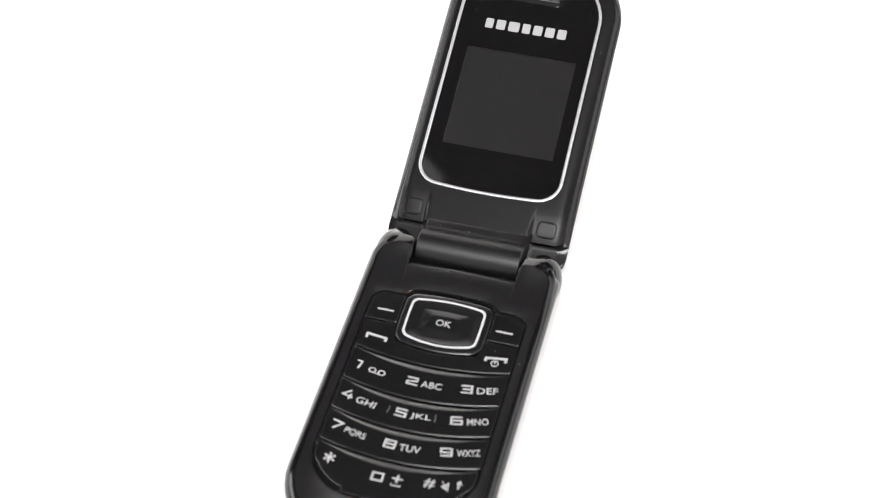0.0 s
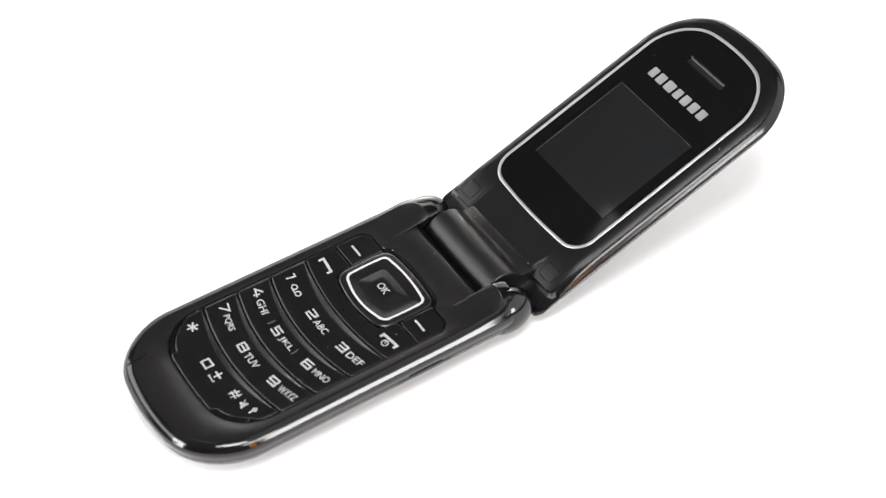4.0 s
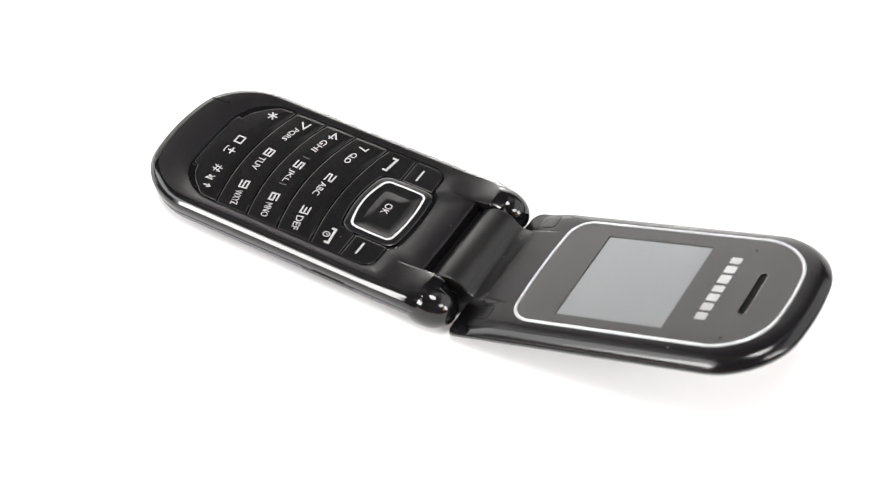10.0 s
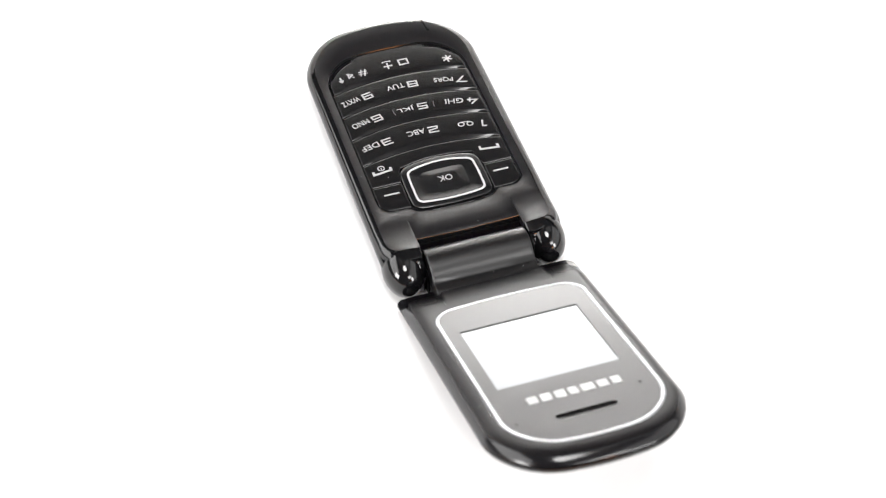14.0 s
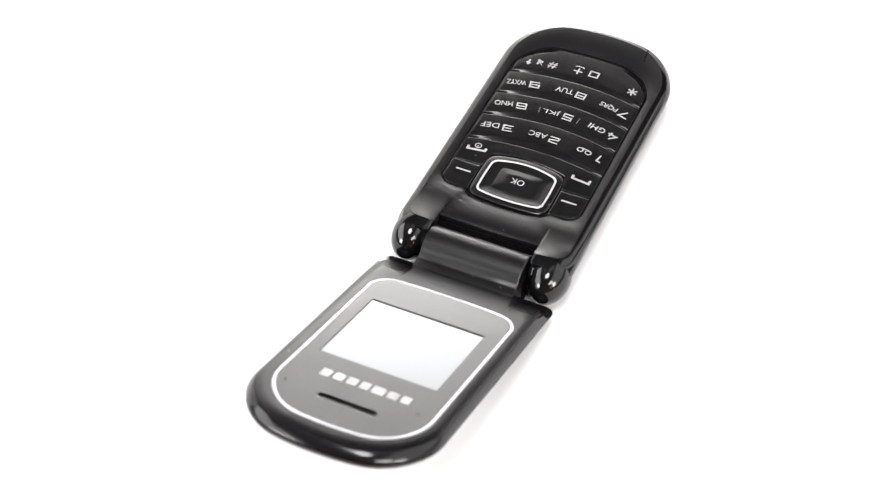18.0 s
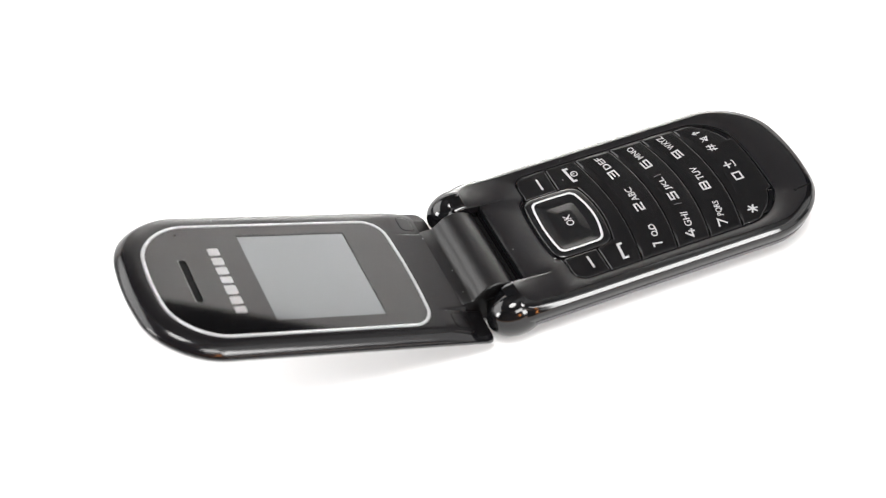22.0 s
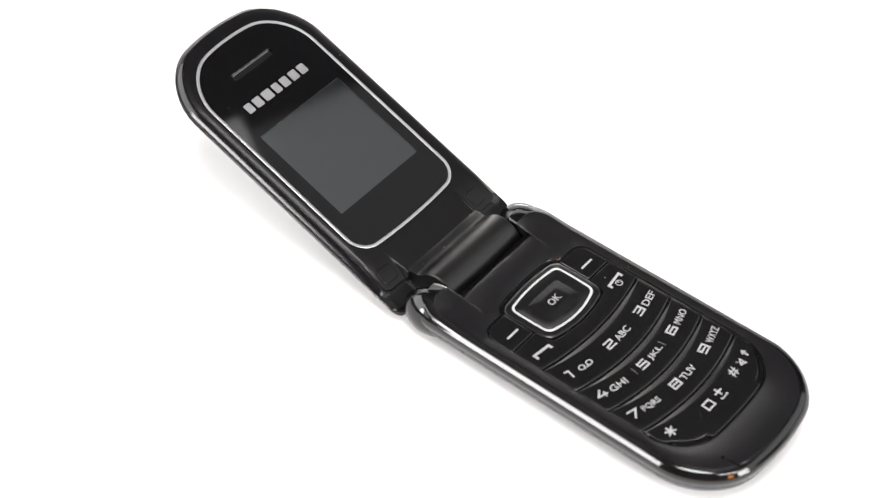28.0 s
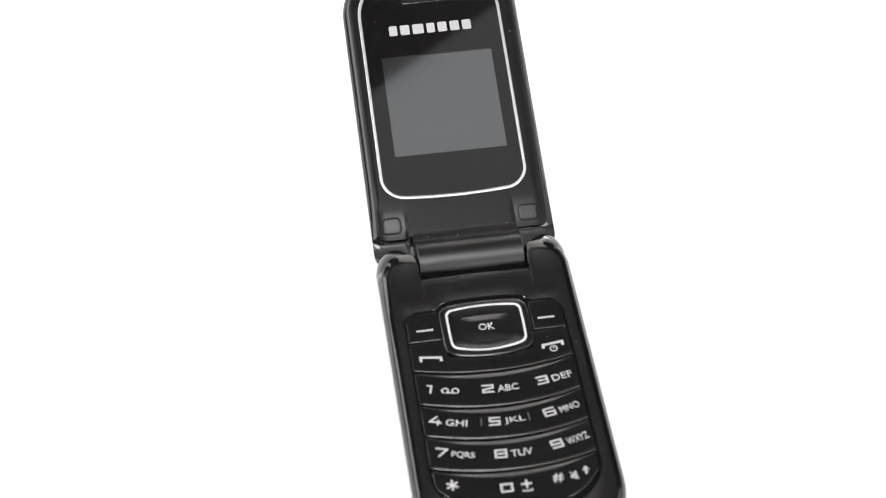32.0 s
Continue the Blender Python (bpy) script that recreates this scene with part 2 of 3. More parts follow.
def side_patch(side, y0, y1, z0, z1, out=0.03):
    """A thin patch that follows the base's flank."""
    bm = bmesh.new()
    table = [(z, d) for d, z, tip in SHELL[:6]] + [(z, d) for d, z, tip in TRIM[2:]]
    rows = []
    for k in range(7):
        z = z0 + (z1 - z0) * k / 6
        d = next(d0 + (d1 - d0) * (z - za) / (zb - za) for (za, d0), (zb, d1) in zip(table, table[1:]) if za <= z <= zb)
        rows.append([bm.verts.new((side * (HALF - d + o), y, z)) for o, y in ((-0.3, y0), (out, y0), (out, y1), (-0.3, y1))])
    for p, q in zip(rows, rows[1:]):
        for j in range(3):
            bm.faces.new((p[j], p[j + 1], q[j + 1], q[j]))
    bm.faces.new(rows[0][::-1])
    bm.faces.new(rows[-1])
    return bm


def well_low(x, d=0.0):
    """The lower edge of the keypad's recess."""
    r, a = 10.0 - d, 18.0 - d
    k = min(r, max(0.0, abs(x) - (a - r)))
    return -74.2 + d + 1.5 * (x / 18.0) ** 2 + r - math.sqrt(max(0.0, r * r - k * k))


def well(d, n=10):
    """The keypad's recess, with the bulge round the navigation key."""
    right = []
    cx, cy, r = 18.0 - 3.4, -17.4 - 3.4, 3.4
    right += [(18.0 - d, -62.0), (18.0 - d, -56.0), (18.0 - d, -46.0), (18.0 - d, -34.0), (18.0 - d, -24.0)]
    right += [(cx + (r - d) * math.cos(a), cy + (r - d) * math.sin(a)) for a in [math.pi / 2 * k / n for k in range(n + 1)]]
    right += [(11.6 - d * 0.6, -17.4 - d), (10.6 - d, -17.0 - d), (9.9 - d, -16.2 - d), (9.0 - d, -15.6 - d), (6.0, -15.1 - d), (3.0, -14.95 - d)]
    low = []
    for k in range(1, 25):
        x = (18.0 - d) * math.cos(math.pi / 2 * k / 25)
        low.append((x, well_low(x, d)))
    half = low[::-1] + right
    return [(0.0, well_low(0.0, d))] + half + [(0.0, -14.9 - d)] + [(-x, y) for x, y in half[::-1]]


bm = bmesh.new()
loop = pill(HALF, FOOT, -13.2 + 2.2, 12.5, 2.3, 4.6, 0.0, 2.2)
ax = HALF - 2.2
outer = [(ax, -13.2), (INNER, -13.2), (INNER, -8.2), (-INNER, -8.2), (-INNER, -13.2), (-ax, -13.2)] + loop[37:]
inner = well(0.0)
plate(bm, outer, inner, 10.5)
loft(bm, [lift(inner, 10.5), lift(well(0.12), 10.42), lift(well(0.16), 9.5)], False, False)
LIP = ((-8.2, 10.5), (-7.75, 10.46), (-7.3, 10.35), (-6.9, 10.15), (-6.55, 9.82), (-6.33, 9.4), (-6.25, 8.9), (-6.25, 2.0))
lip = [[bm.verts.new((x, y, z)) for y, z in LIP] for x in (-INNER, -4, 4, INNER)]
for p, q in zip(lip, lip[1:]):
    for j in range(len(LIP) - 1):
        bm.faces.new((p[j], p[j + 1], q[j + 1], q[j]))
bmesh.ops.remove_doubles(bm, verts=bm.verts, dist=0.001)
part("front_cover", bm, M_DECK, phone, "matte black front cover round the keys", at=BASE)
for s in (-1, 1):
    bm = bmesh.new()
    rows = []
    for k in range(21):
        y = -13.3 + (13.3 - 3.25) * k / 20
        c = max(0.0, (y + 7.5) / 4.25)
        xo = HALF - 2.2 - 4.25 * (1 - math.sqrt(max(0.0, 1 - c * c)))
        ci = max(0.0, (y + 4.0) / 0.8)
        xi = INNER + 0.02 + 0.8 * (1 - math.sqrt(max(0.0, 1 - ci * ci)))

        def crown(x, h):
            return (x, y, 10.46 + h + rise(15, y, 10.5) - dome(x, y, 10.5))
        top = [(xi, y, 8.2), crown(xi, 0.0)]
        top += [crown(xi + 0.12 + (xo - xi - 0.12) * j / 12, 0.06 + 0.06 * math.sin(math.pi * j / 12)) for j in range(13)]
        rows.append([bm.verts.new((s * x, yy, z)) for x, yy, z in top + [crown(xo, -0.4)]])
    for p, q in zip(rows, rows[1:]):
        for j in range(len(p) - 1):
            bm.faces.new((p[j], p[j + 1], q[j + 1], q[j]))
    part("hinge_arm", bm, M_DECK, phone, "matte black top of the raised hinge arm", at=BASE)
for s in (-1, 1):
    bm = bmesh.new()
    bmesh.ops.create_uvsphere(bm, u_segments=40, v_segments=24, radius=1.0, matrix=Matrix.LocRotScale((s * 17.4, -2.4, 6.2), None, (4.88, 7.0, 5.7)))
    part("hinge_cap", bm, M_GLOSS, phone, "rounded gloss black cap at the end of the hinge arm", at=BASE)
bm = bmesh.new()
loft(bm, [lift(well(0.05), 9.3), lift(well(0.05), 9.6)])
part("key_bed", bm, M_GAP, phone, at=BASE)
bm = bmesh.new()
rim = [lift(well(-0.10), 10.5), lift(well(-0.04), 10.62), lift(well(0.06), 10.62), lift(well(0.14), 10.46)]
loft(bm, rim, False, False)
part("keypad_rim", bm, M_GLOSS, phone, "raised gloss rim round the keypad", at=BASE)

# keys


def strip(bm, x0, x1, ybot, ytop, z=10.42, n=30, left=True, right=True, hi=0.12, slope=1.35):
    """A key that runs from x0 to x1 between two curves, with a crowned top, a narrow lower and a wide upper bevel."""
    prof = [(0.0, 0.0, -0.8), (0.0, 0.0, -0.2), (0.0, 0.08, -0.08), (0.0, 0.14, -0.045), (0.0, 0.36, hi * 0.4), (0.0, 0.44, hi * 0.5), (0.0, 0.6, hi * 0.55), (0.45, 0.0, hi), (1.0, -1.25, hi * 0.68), (1.0, -1.0, hi * 0.6), (1.0, -0.85, hi * 0.2), (1.0, -0.12, -0.34), (1.0, -0.02, -0.6), (1.0, 0.0, -0.8)]
    cols = []
    xs = []
    for i in range(n + 1):
        xs.append(x0 + (x1 - x0) * i / n)
    e = 0.22
    if left:
        xs = [x0, x0 + e * 0.4, x0 + e] + [x for x in xs if x > x0 + e * 1.5]
    if right:
        xs = [x for x in xs if x < x1 - e * 1.5] + [x1 - e, x1 - e * 0.4, x1]
    for x in xs:
        a, b = ybot(x), ytop(x)
        drop = 0.0
        if left and x - x0 < e:
            drop = 0.22 * (1 - (x - x0) / e) ** 2
        if right and x1 - x < e:
            drop = 0.22 * (1 - (x1 - x) / e) ** 2
        k = min(1.0, (b - a) / 5.0)
        wide = 0.35 + slope * (1 - min(1.0, (x / 17.75) ** 2)) if slope else 0.4
        cols.append([bm.verts.new((x, a + (b - a) * f + o * k * (wide if f == 1.0 else 1.0), z + h - (drop if h > -0.7 else 0))) for f, o, h in prof])
    m = len(prof)
    for p, q in zip(cols, cols[1:]):
        for j in range(m):
            bm.faces.new((p[j], q[j], q[(j + 1) % m], p[(j + 1) % m]))
    bm.faces.new(cols[0][::-1])
    bm.faces.new(cols[-1])
    return bm


def arc(edge, sag=2.5):
    return lambda x: edge - sag * (1 - (x / 17.7) ** 2)


ROWS = ((-34.2, 2.3, -43.5, 2.75), (-43.5, 2.75, -52.1, 2.8), (-52.1, 2.8, -60.8, 2.6))
MIDS = ((-41.45, 0.0078), (-50.45, 0.0095), (-59.1, 0.0100), (-67.9, 0.0108))
TEXTS = (("1", "2", "3"), ("4", "5", "6"), ("7", "8", "9"))
LETTERS = (("", "ABC", "DEF"), ("GHI", "JKL", "MNO"), ("PQRS", "TUV", "WXYZ"))
THIRDS = ((-17.75, -5.91), (-5.90, 5.90), (5.91, 17.75))
COLS = (-14.9, -2.5, 9.6)
TOP = 10.56
G = 0.10


def put(name, bm, parent, x, y, mat=None, label="", z=TOP):
    """Printed marks on a key, in the base's own axes."""
    return part(name, moved(bm, x, y, z), mat or M_PRINT, parent, label, smooth=False)


STROKES = {
    "0": ([(0.3, 0.3), (2.7, 0.3), (2.7, 2.4), (0.3, 2.4), (0.3, 0.3)],),
    "1": ([(0.6, 2.4), (1.75, 2.4), (1.75, 0.0)],),
    "2": ([(0.15, 2.4), (2.7, 2.4), (2.7, 1.5), (0.4, 1.1), (0.4, 0.3), (3.0, 0.3)],),
    "3": ([(0.15, 2.4), (2.7, 2.4), (2.7, 0.3), (0.15, 0.3)], [(0.5, 1.35), (2.4, 1.35)]),
    "4": ([(1.75, 2.7), (0.35, 0.85), (3.0, 0.85)], [(2.2, 1.75), (2.2, 1.15)], [(2.2, 0.55), (2.2, 0.0)]),
    "5": ([(2.9, 2.4), (0.45, 2.4), (0.45, 1.4), (2.7, 1.4), (2.7, 0.3), (0.15, 0.3)],),
    "6": ([(2.8, 2.4), (0.3, 2.4), (0.3, 0.3), (2.7, 0.3), (2.7, 1.4), (0.6, 1.4)],),
    "7": ([(0.1, 2.4), (2.7, 2.4), (1.1, 0.0)],),
    "8": ([(0.3, 0.3), (2.7, 0.3), (2.7, 2.4), (0.3, 2.4), (0.3, 0.3)], [(0.6, 1.38), (2.4, 1.38)]),
    "9": ([(0.2, 0.3), (2.7, 0.3), (2.7, 2.4), (0.3, 2.4), (0.3, 1.3), (2.4, 1.3)],),
}


def ribbon(bm, pts, w, z=0.0, h=0.05):
    """A printed stroke along a bent line, with mitred corners."""
    closed = pts[0] == pts[-1]
    ps = [Vector(p) for p in (pts[:-1] if closed else pts)]
    n = len(ps)
    edge = []
    for i, p in enumerate(ps):
        before = p - ps[i - 1] if closed or i else ps[1] - p
        after = ps[(i + 1) % n] - p if closed or i < n - 1 else before
        u, v = before.normalized(), after.normalized()
        m = Vector((-u.y - v.y, u.x + v.x)).normalized()
        m *= w / 2 / max(0.35, m.dot(Vector((-u.y, u.x))))
        edge.append((p + m, p - m))
    for i in range(n if closed else n - 1):
        (a, b), (c, d) = edge[i], edge[(i + 1) % n]
        lp = [tuple(a), tuple(b), tuple(d), tuple(c)]
        loft(bm, [lift(lp, z - h), lift(lp, z)])


def numeral(d):
    """A square digit 3.0 by 2.7, centred."""
    bm = bmesh.new()
    for line in STROKES[d]:
        ribbon(bm, line, 0.47)
    bmesh.ops.remove_doubles(bm, verts=bm.verts, dist=0.0005)
    bmesh.ops.translate(bm, vec=(-1.5, -1.35, 0), verts=bm.verts)
    bmesh.ops.scale(bm, vec=(0.93, 0.88, 1), verts=bm.verts)
    return bm


def along(bm, x, mid, k):
    """Sets a mark on a row's curve, turned with it."""
    bmesh.ops.rotate(bm, cent=(0, 0, 0), matrix=Matrix.Rotation(math.atan(2 * k * x), 3, "Z"), verts=bm.verts)
    return x, mid + k * x * x


for (top, sag0, low, sag1), (mid, k), digits, words in zip(ROWS, MIDS, TEXTS, LETTERS):
    for x, d, wd, (k0, k1) in zip(COLS, digits, words, THIRDS):
        bm = strip(bmesh.new(), k0, k1, lambda x: arc(low, sag1)(x) + G, lambda x: arc(top, sag0)(x) - G, n=12, left=k0 < -17, right=k1 > 17)
        key = part("number_key", bm, M_KEY, phone, "black number key with white digit", at=BASE)
        bm = numeral(d)
        put("digit", bm, key, *along(bm, x, mid, k))
        if wd:
            w = 4.6 if len(wd) == 3 else 4.9
            bm = lettering(wd, w, 1.75, 0.008)
            bmesh.ops.translate(bm, vec=(-w / 2, -1.1, 0), verts=bm.verts)
            put("letters", bm, key, *along(bm, x + 2.1 + w / 2, mid, k))
        if d == "1":
            bm = bmesh.new()
            ring_shape(bm, -1.1, 0, 0.78, 0.30, 0, sx=1.15)
            ring_shape(bm, 1.1, 0, 0.78, 0.30, 0, sx=1.15)
            bar(bm, -1.1, -0.66, 1.1, -0.66, 0.28, 0.005)
            put("voicemail_mark", bm, key, *along(bm, x + 4.3, mid - 0.2, k))
        if d == "5":
            for sx in (-2.75, 7.6):
                bm = bmesh.new()
                ribbon(bm, [(-0.12, -1.0), (0, 0.0), (-0.12, 1.0)], 0.2, 0.1, 0.2)
                put("touch_mark", bm, key, *along(bm, x + sx, mid, k), M_DIM)

# bottom row, with the two notches in the cover beside it
def lowest(x):
    return well_low(min(17.4, abs(x)), 0.35) + 1.35 * ease((abs(x) - 9.0) / 0.5) * ease((17.6 - abs(x)) / 2.0)


star_key, zero_key, hash_key = [part(name, strip(bmesh.new(), k0, k1, lowest, lambda x: arc(-60.8, 2.6)(x) - G, n=40, left=k0 < -16, right=k1 > 16), M_KEY, phone, label, at=BASE)
                                for name, k0, k1, label in (("star_key", -17.45, -5.91, "black star key"), ("zero_key", -5.90, 5.90, "black zero key"), ("hash_key", 5.91, 17.45, "black hash key"))]
y4 = -65.6
bm = bmesh.new()
for k in range(3):
    a = math.pi / 3 * k + math.pi / 2
    bar(bm, -1.35 * math.cos(a), -1.35 * math.sin(a), 1.35 * math.cos(a), 1.35 * math.sin(a), 0.42, 0)
put("star_mark", bm, star_key, -13.8, y4)
put("digit", numeral("0"), zero_key, -2.7, y4 - 2.25)
bm = bmesh.new()
bar(bm, 0, -0.7, 0, 1.4, 0.42, 0)
bar(bm, -1.15, 0.4, 1.15, 0.4, 0.42, 0)
bar(bm, -1.0, -1.4, 1.0, -1.4, 0.28, 0)
bar(bm, -1.0, -1.4, -1.0, -1.0, 0.28, 0)
bar(bm, 1.0, -1.4, 1.0, -1.0, 0.28, 0)
put("plus_mark", bm, zero_key, 1.5, y4 - 2.2)
put("hash_mark", lettering("#", 2.3, 2.4, 0.004), hash_key, 7.1, y4 - 2.5)
bm = bmesh.new()
bar(bm, -0.9, -0.5, -0.3, -0.5, 0.7, 0)
bar(bm, -0.4, -0.6, 0.5, -1.2, 0.3, 0)
bar(bm, -0.4, -0.4, 0.5, 0.9, 0.3, 0)
bar(bm, 0.5, -1.2, 0.5, 0.9, 0.3, 0)
bar(bm, -1.0, 0.9, 0.9, -1.3, 0.22, 0)
bmesh.ops.scale(bm, vec=(0.9, 0.9, 1), verts=bm.verts)
put("mute_mark", bm, hash_key, 11.7, y4 - 0.95)
bm = bmesh.new()
bar(bm, 0, -1.1, 0, 0.4, 0.5, 0)
lp = [(-0.9, 0.1), (0.9, 0.1), (0, 1.3)]
loft(bm, [lift(lp, -0.05), lift(lp, 0)])
bmesh.ops.scale(bm, vec=(0.85, 0.9, 1), verts=bm.verts)
put("arrow_mark", bm, hash_key, 14.3, y4 - 0.2)
for s in (-1, 1):
    bm = bmesh.new()
    a, b = (-15.9, -9.5) if s < 0 else (9.5, 15.9)
    strip(bm, a, b, lambda x: well_low(x, 0.25), lambda x: lowest(x) - 0.12, z=10.24, n=16, hi=0.0, slope=0)
    part("corner_notch", bm, M_GLOSS, phone, "small gloss step beside the lowest keys", at=BASE)

# call and end keys, soft keys
NAVW, NAVTOP, NAVBOT = 10.2, -15.7, -32.2


def nav_low(x):
    return NAVBOT + 1.6 * (x / 9.6) ** 2


for s in (-1, 1):
    def upper(x):
        if abs(x) > NAVW:
            return -26.2 - G
        k = min(1.0, (NAVW - abs(x)) / 0.7)
        return (1 - k) * (-26.2 - G) + k * (nav_low(x) - 0.2)
    a, b = (-17.75, -0.02) if s < 0 else (0.02, 17.75)
    bm = strip(bmesh.new(), a, b, lambda x: arc(-34.2, 2.3)(x) + G, upper, n=44, left=s < 0, right=s > 0, hi=0.06, slope=0)
    key = part("call_key" if s < 0 else "end_key", bm, M_KEY, phone, "black call key" if s < 0 else "black end and power key", at=BASE)
    bm = bmesh.new()
    x, y = s * 13.9, -30.2
    if s < 0:
        x, y = -13.5, -30.9
        ribbon(bm, [(-2.2, -0.95), (-2.2, 0.3), (2.2, -0.25), (2.2, -1.3)], 0.62)
    else:
        x, y = 13.7, -30.7
        ribbon(bm, [(-2.2, -1.3), (-2.2, -0.3), (2.2, 0.3), (2.2, -0.8)], 0.62)
        ring_shape(bm, 0.0, -1.5, 0.9, 0.26, 0.01)
        bar(bm, 0, -1.6, 0, -1.0, 0.25, 0.02)
    put("handset_mark", bm, key, x, y, z=10.52)
    a, b = (-17.75, -NAVW - 0.15) if s < 0 else (NAVW + 0.15, 17.75)

    def soft_top(x):
        k = max(0.0, (abs(x) - 14.6) / 3.2)
        return -17.6 - 3.1 * (1 - math.sqrt(max(0.0, 1 - k * k)))
    bm = strip(bmesh.new(), a, b, lambda x: -26.2 + G, soft_top, n=26, hi=0.08, slope=0)
    key = part("soft_key", bm, M_KEY, phone, "black soft key with a white dash", at=BASE)
    bm = bmesh.new()
    bar(bm, -1.9, 0, 1.9, 0, 0.5, 0)
    put("dash_mark", bm, key, s * 13.7, -23.0, z=10.53)

# navigation key with silver ring and OK key


def nav_loop(d, z):
    pts = []
    hw, yb, yt = 8.75 - d, -30.9 + d, -17.1 - d
    base = pill(hw, yb, yt, max(0.2, 1.45 - d * 0.6), max(0.2, 1.45 - d * 0.6), 1.6, 0.8, n=10, side=6)
    for x, y in base:
        k = (y - yb) / (yt - yb)
        pts.append((x * (1.0 - 0.03 * (2 * k - 1) ** 2 + 0.02 * k), y, z))
    return pts


bm = bmesh.new()
loft(bm, [nav_loop(d, z) for d, z in ((-1.25, 9.5), (-1.2, 10.35), (-1.0, 10.5), (-0.6, 10.55), (-0.1, 10.6), (0.0, 10.62), (1.0, 10.62), (1.3, 10.5), (3.0, 10.42), (5.2, 10.40))])
nav = part("navigation_key", bm, M_NAV, phone, "gloss black four-way key with a silver ring", at=BASE)
bm = bmesh.new()
loft(bm, [nav_loop(0.16, 10.58), nav_loop(0.22, 10.69), nav_loop(0.66, 10.69), nav_loop(0.72, 10.58)], False, False)
part("silver_ring", bm, M_CHROME, nav, "thin silver-white ring")
bm = bmesh.new()


def okl(w, h, z, r=0.8):
    return [(x, y - 24.1, z) for x, y in pill(w, -h, h, r, r, 0.25, 0.15, n=6, side=3)]


loft(bm, [okl(5.4, 3.8, 10.2), okl(5.4, 3.8, 10.44), okl(5.2, 3.6, 10.49), okl(4.9, 3.35, 10.53), okl(3.5, 2.25, 10.79), okl(3.2, 2.0, 10.83), okl(2.9, 1.75, 10.84)])
ok = part("ok_key", bm, M_NAV, phone, "gloss black raised square centre key", at=BASE)
put("letters", lettering("OK", 3.5, 1.9, 0.008), ok, -1.75, -25.0, z=10.83)

# microphone hole, seams, side slot, strap hole
bm = bmesh.new()
ring_shape(bm, 0, 0, 0.42, 0.41, 10.53, n=12)
part("microphone_hole", moved(bm, -12.45, -78.0, 0), M_GAP, phone, at=BASE)
bm = bmesh.new()
bar(bm, -12.4, -78.6, -12.1, -82.5, 0.26, 10.53, 0.03)
part("cover_seam", bm, M_GAP, phone, "fine dark seam across the foot", at=BASE)
bm = bmesh.new()
bar(bm, -12.16, -78.6, -11.86, -82.5, 0.18, 10.57, 0.07)
part("seam_edge", bm, M_GLOSS, phone, "raised gloss edge beside the seam", at=BASE)
part("socket_slot", side_patch(1, -31.0, -22.5, 6.1, 6.9), M_GAP, phone, "dark slot in the flank", at=BASE)
part("socket_cover", side_patch(1, -34.0, -20.0, 3.2, 5.9, 0.06), M_LID, phone, "black rubber cover over the side socket", at=BASE)
part("strap_hole", side_patch(1, -5.0, -2.6, 2.5, 3.6, 0.05), M_GAP, phone, "dark strap hole beside the hinge", at=BASE)
for s in (-1, 1):
    part("battery_cover_seam", side_patch(s, -15.1, -14.95, 0.8, 6.0, 0.03), M_GAP, phone, at=BASE)

# ---- the lid (in its own tilted axes: y along the lid, z out of its face) ----
LO = (21.6, 86.2, 2.6, 12.5, 0.3, 4.4)
EDGE = ((1.6, -0.95, 8.5), (1.46, -0.57, 8.5), (1.2, -0.70, 8.3), (0.5, -1.5, 7.8), (0.1, -2.1, 7.2), (0.02, -2.28, 6.3), (0.0, -2.4, 3.8), (0.3, -2.55, 4.1), (0.9, -2.6, 4.8))
BACK = ((0.9, -2.66, 4.8), (0.3, -2.7, 4.1), (0.0, -2.85, 3.5), (0.05, -3.3, 3.0), (0.45, -4.0, 2.6), (1.3, -4.8, 2.5), (2.7, -5.5, 3.4), (4.5, -6.0, 5.0), (7.0, -6.2, 7.5))


def lid_loop(d, z, start, n=18):
    a, y1, r0, r1, b0, b1 = LO
    loop = pill(a, start - d, y1 - 0.35 * max(0.0, d - 0.3) * (z < -2.6), r0, r1, b0, b1, d, n)
    return [(x + 0.5, y, z) for x, y in loop]


def frame_loop(d, z=None, n=18):
    lp = pill(17.55, 17.8, 81.0, 5.2, 10.5, 1.0, 2.8, d, n)
    return lp if z is None else lift(lp, z)


def shoulder(x, y):
    """How far the corners beside the hinge fall below the lid's face."""
    return 0.023 * min(9.0, max(0.0, 17.0 - y)) ** 2 * ease((abs(x) - 12.4) / 0.8)


def cover_rows():
    """The lid's inner cover: flat at the display, rounding off to the rim."""
    a, b = frame_loop(-0.1, n=80), [(x, y) for x, y, z in lid_loop(1.5, 0.0, 8.5, 80)]
    rows = [lift(a, -0.9)]
    for k in [i / 24 for i in range(25)]:
        ring = []
        for (x0, y0), (x1, y1) in zip(a, b):
            x, y = x0 + (x1 - x0) * k, y0 + (y1 - y0) * k
            side = max(ease((abs(x) - 15.5) / 4.0), ease((y - 30) / 20.0))
            ring.append((x, y, -0.50 * k ** 2.2 * side - shoulder(x, y)))
        rows.append(ring)
    rows.append([(x, y, z - 0.4) for x, y, z in rows[-1]])
    return rows


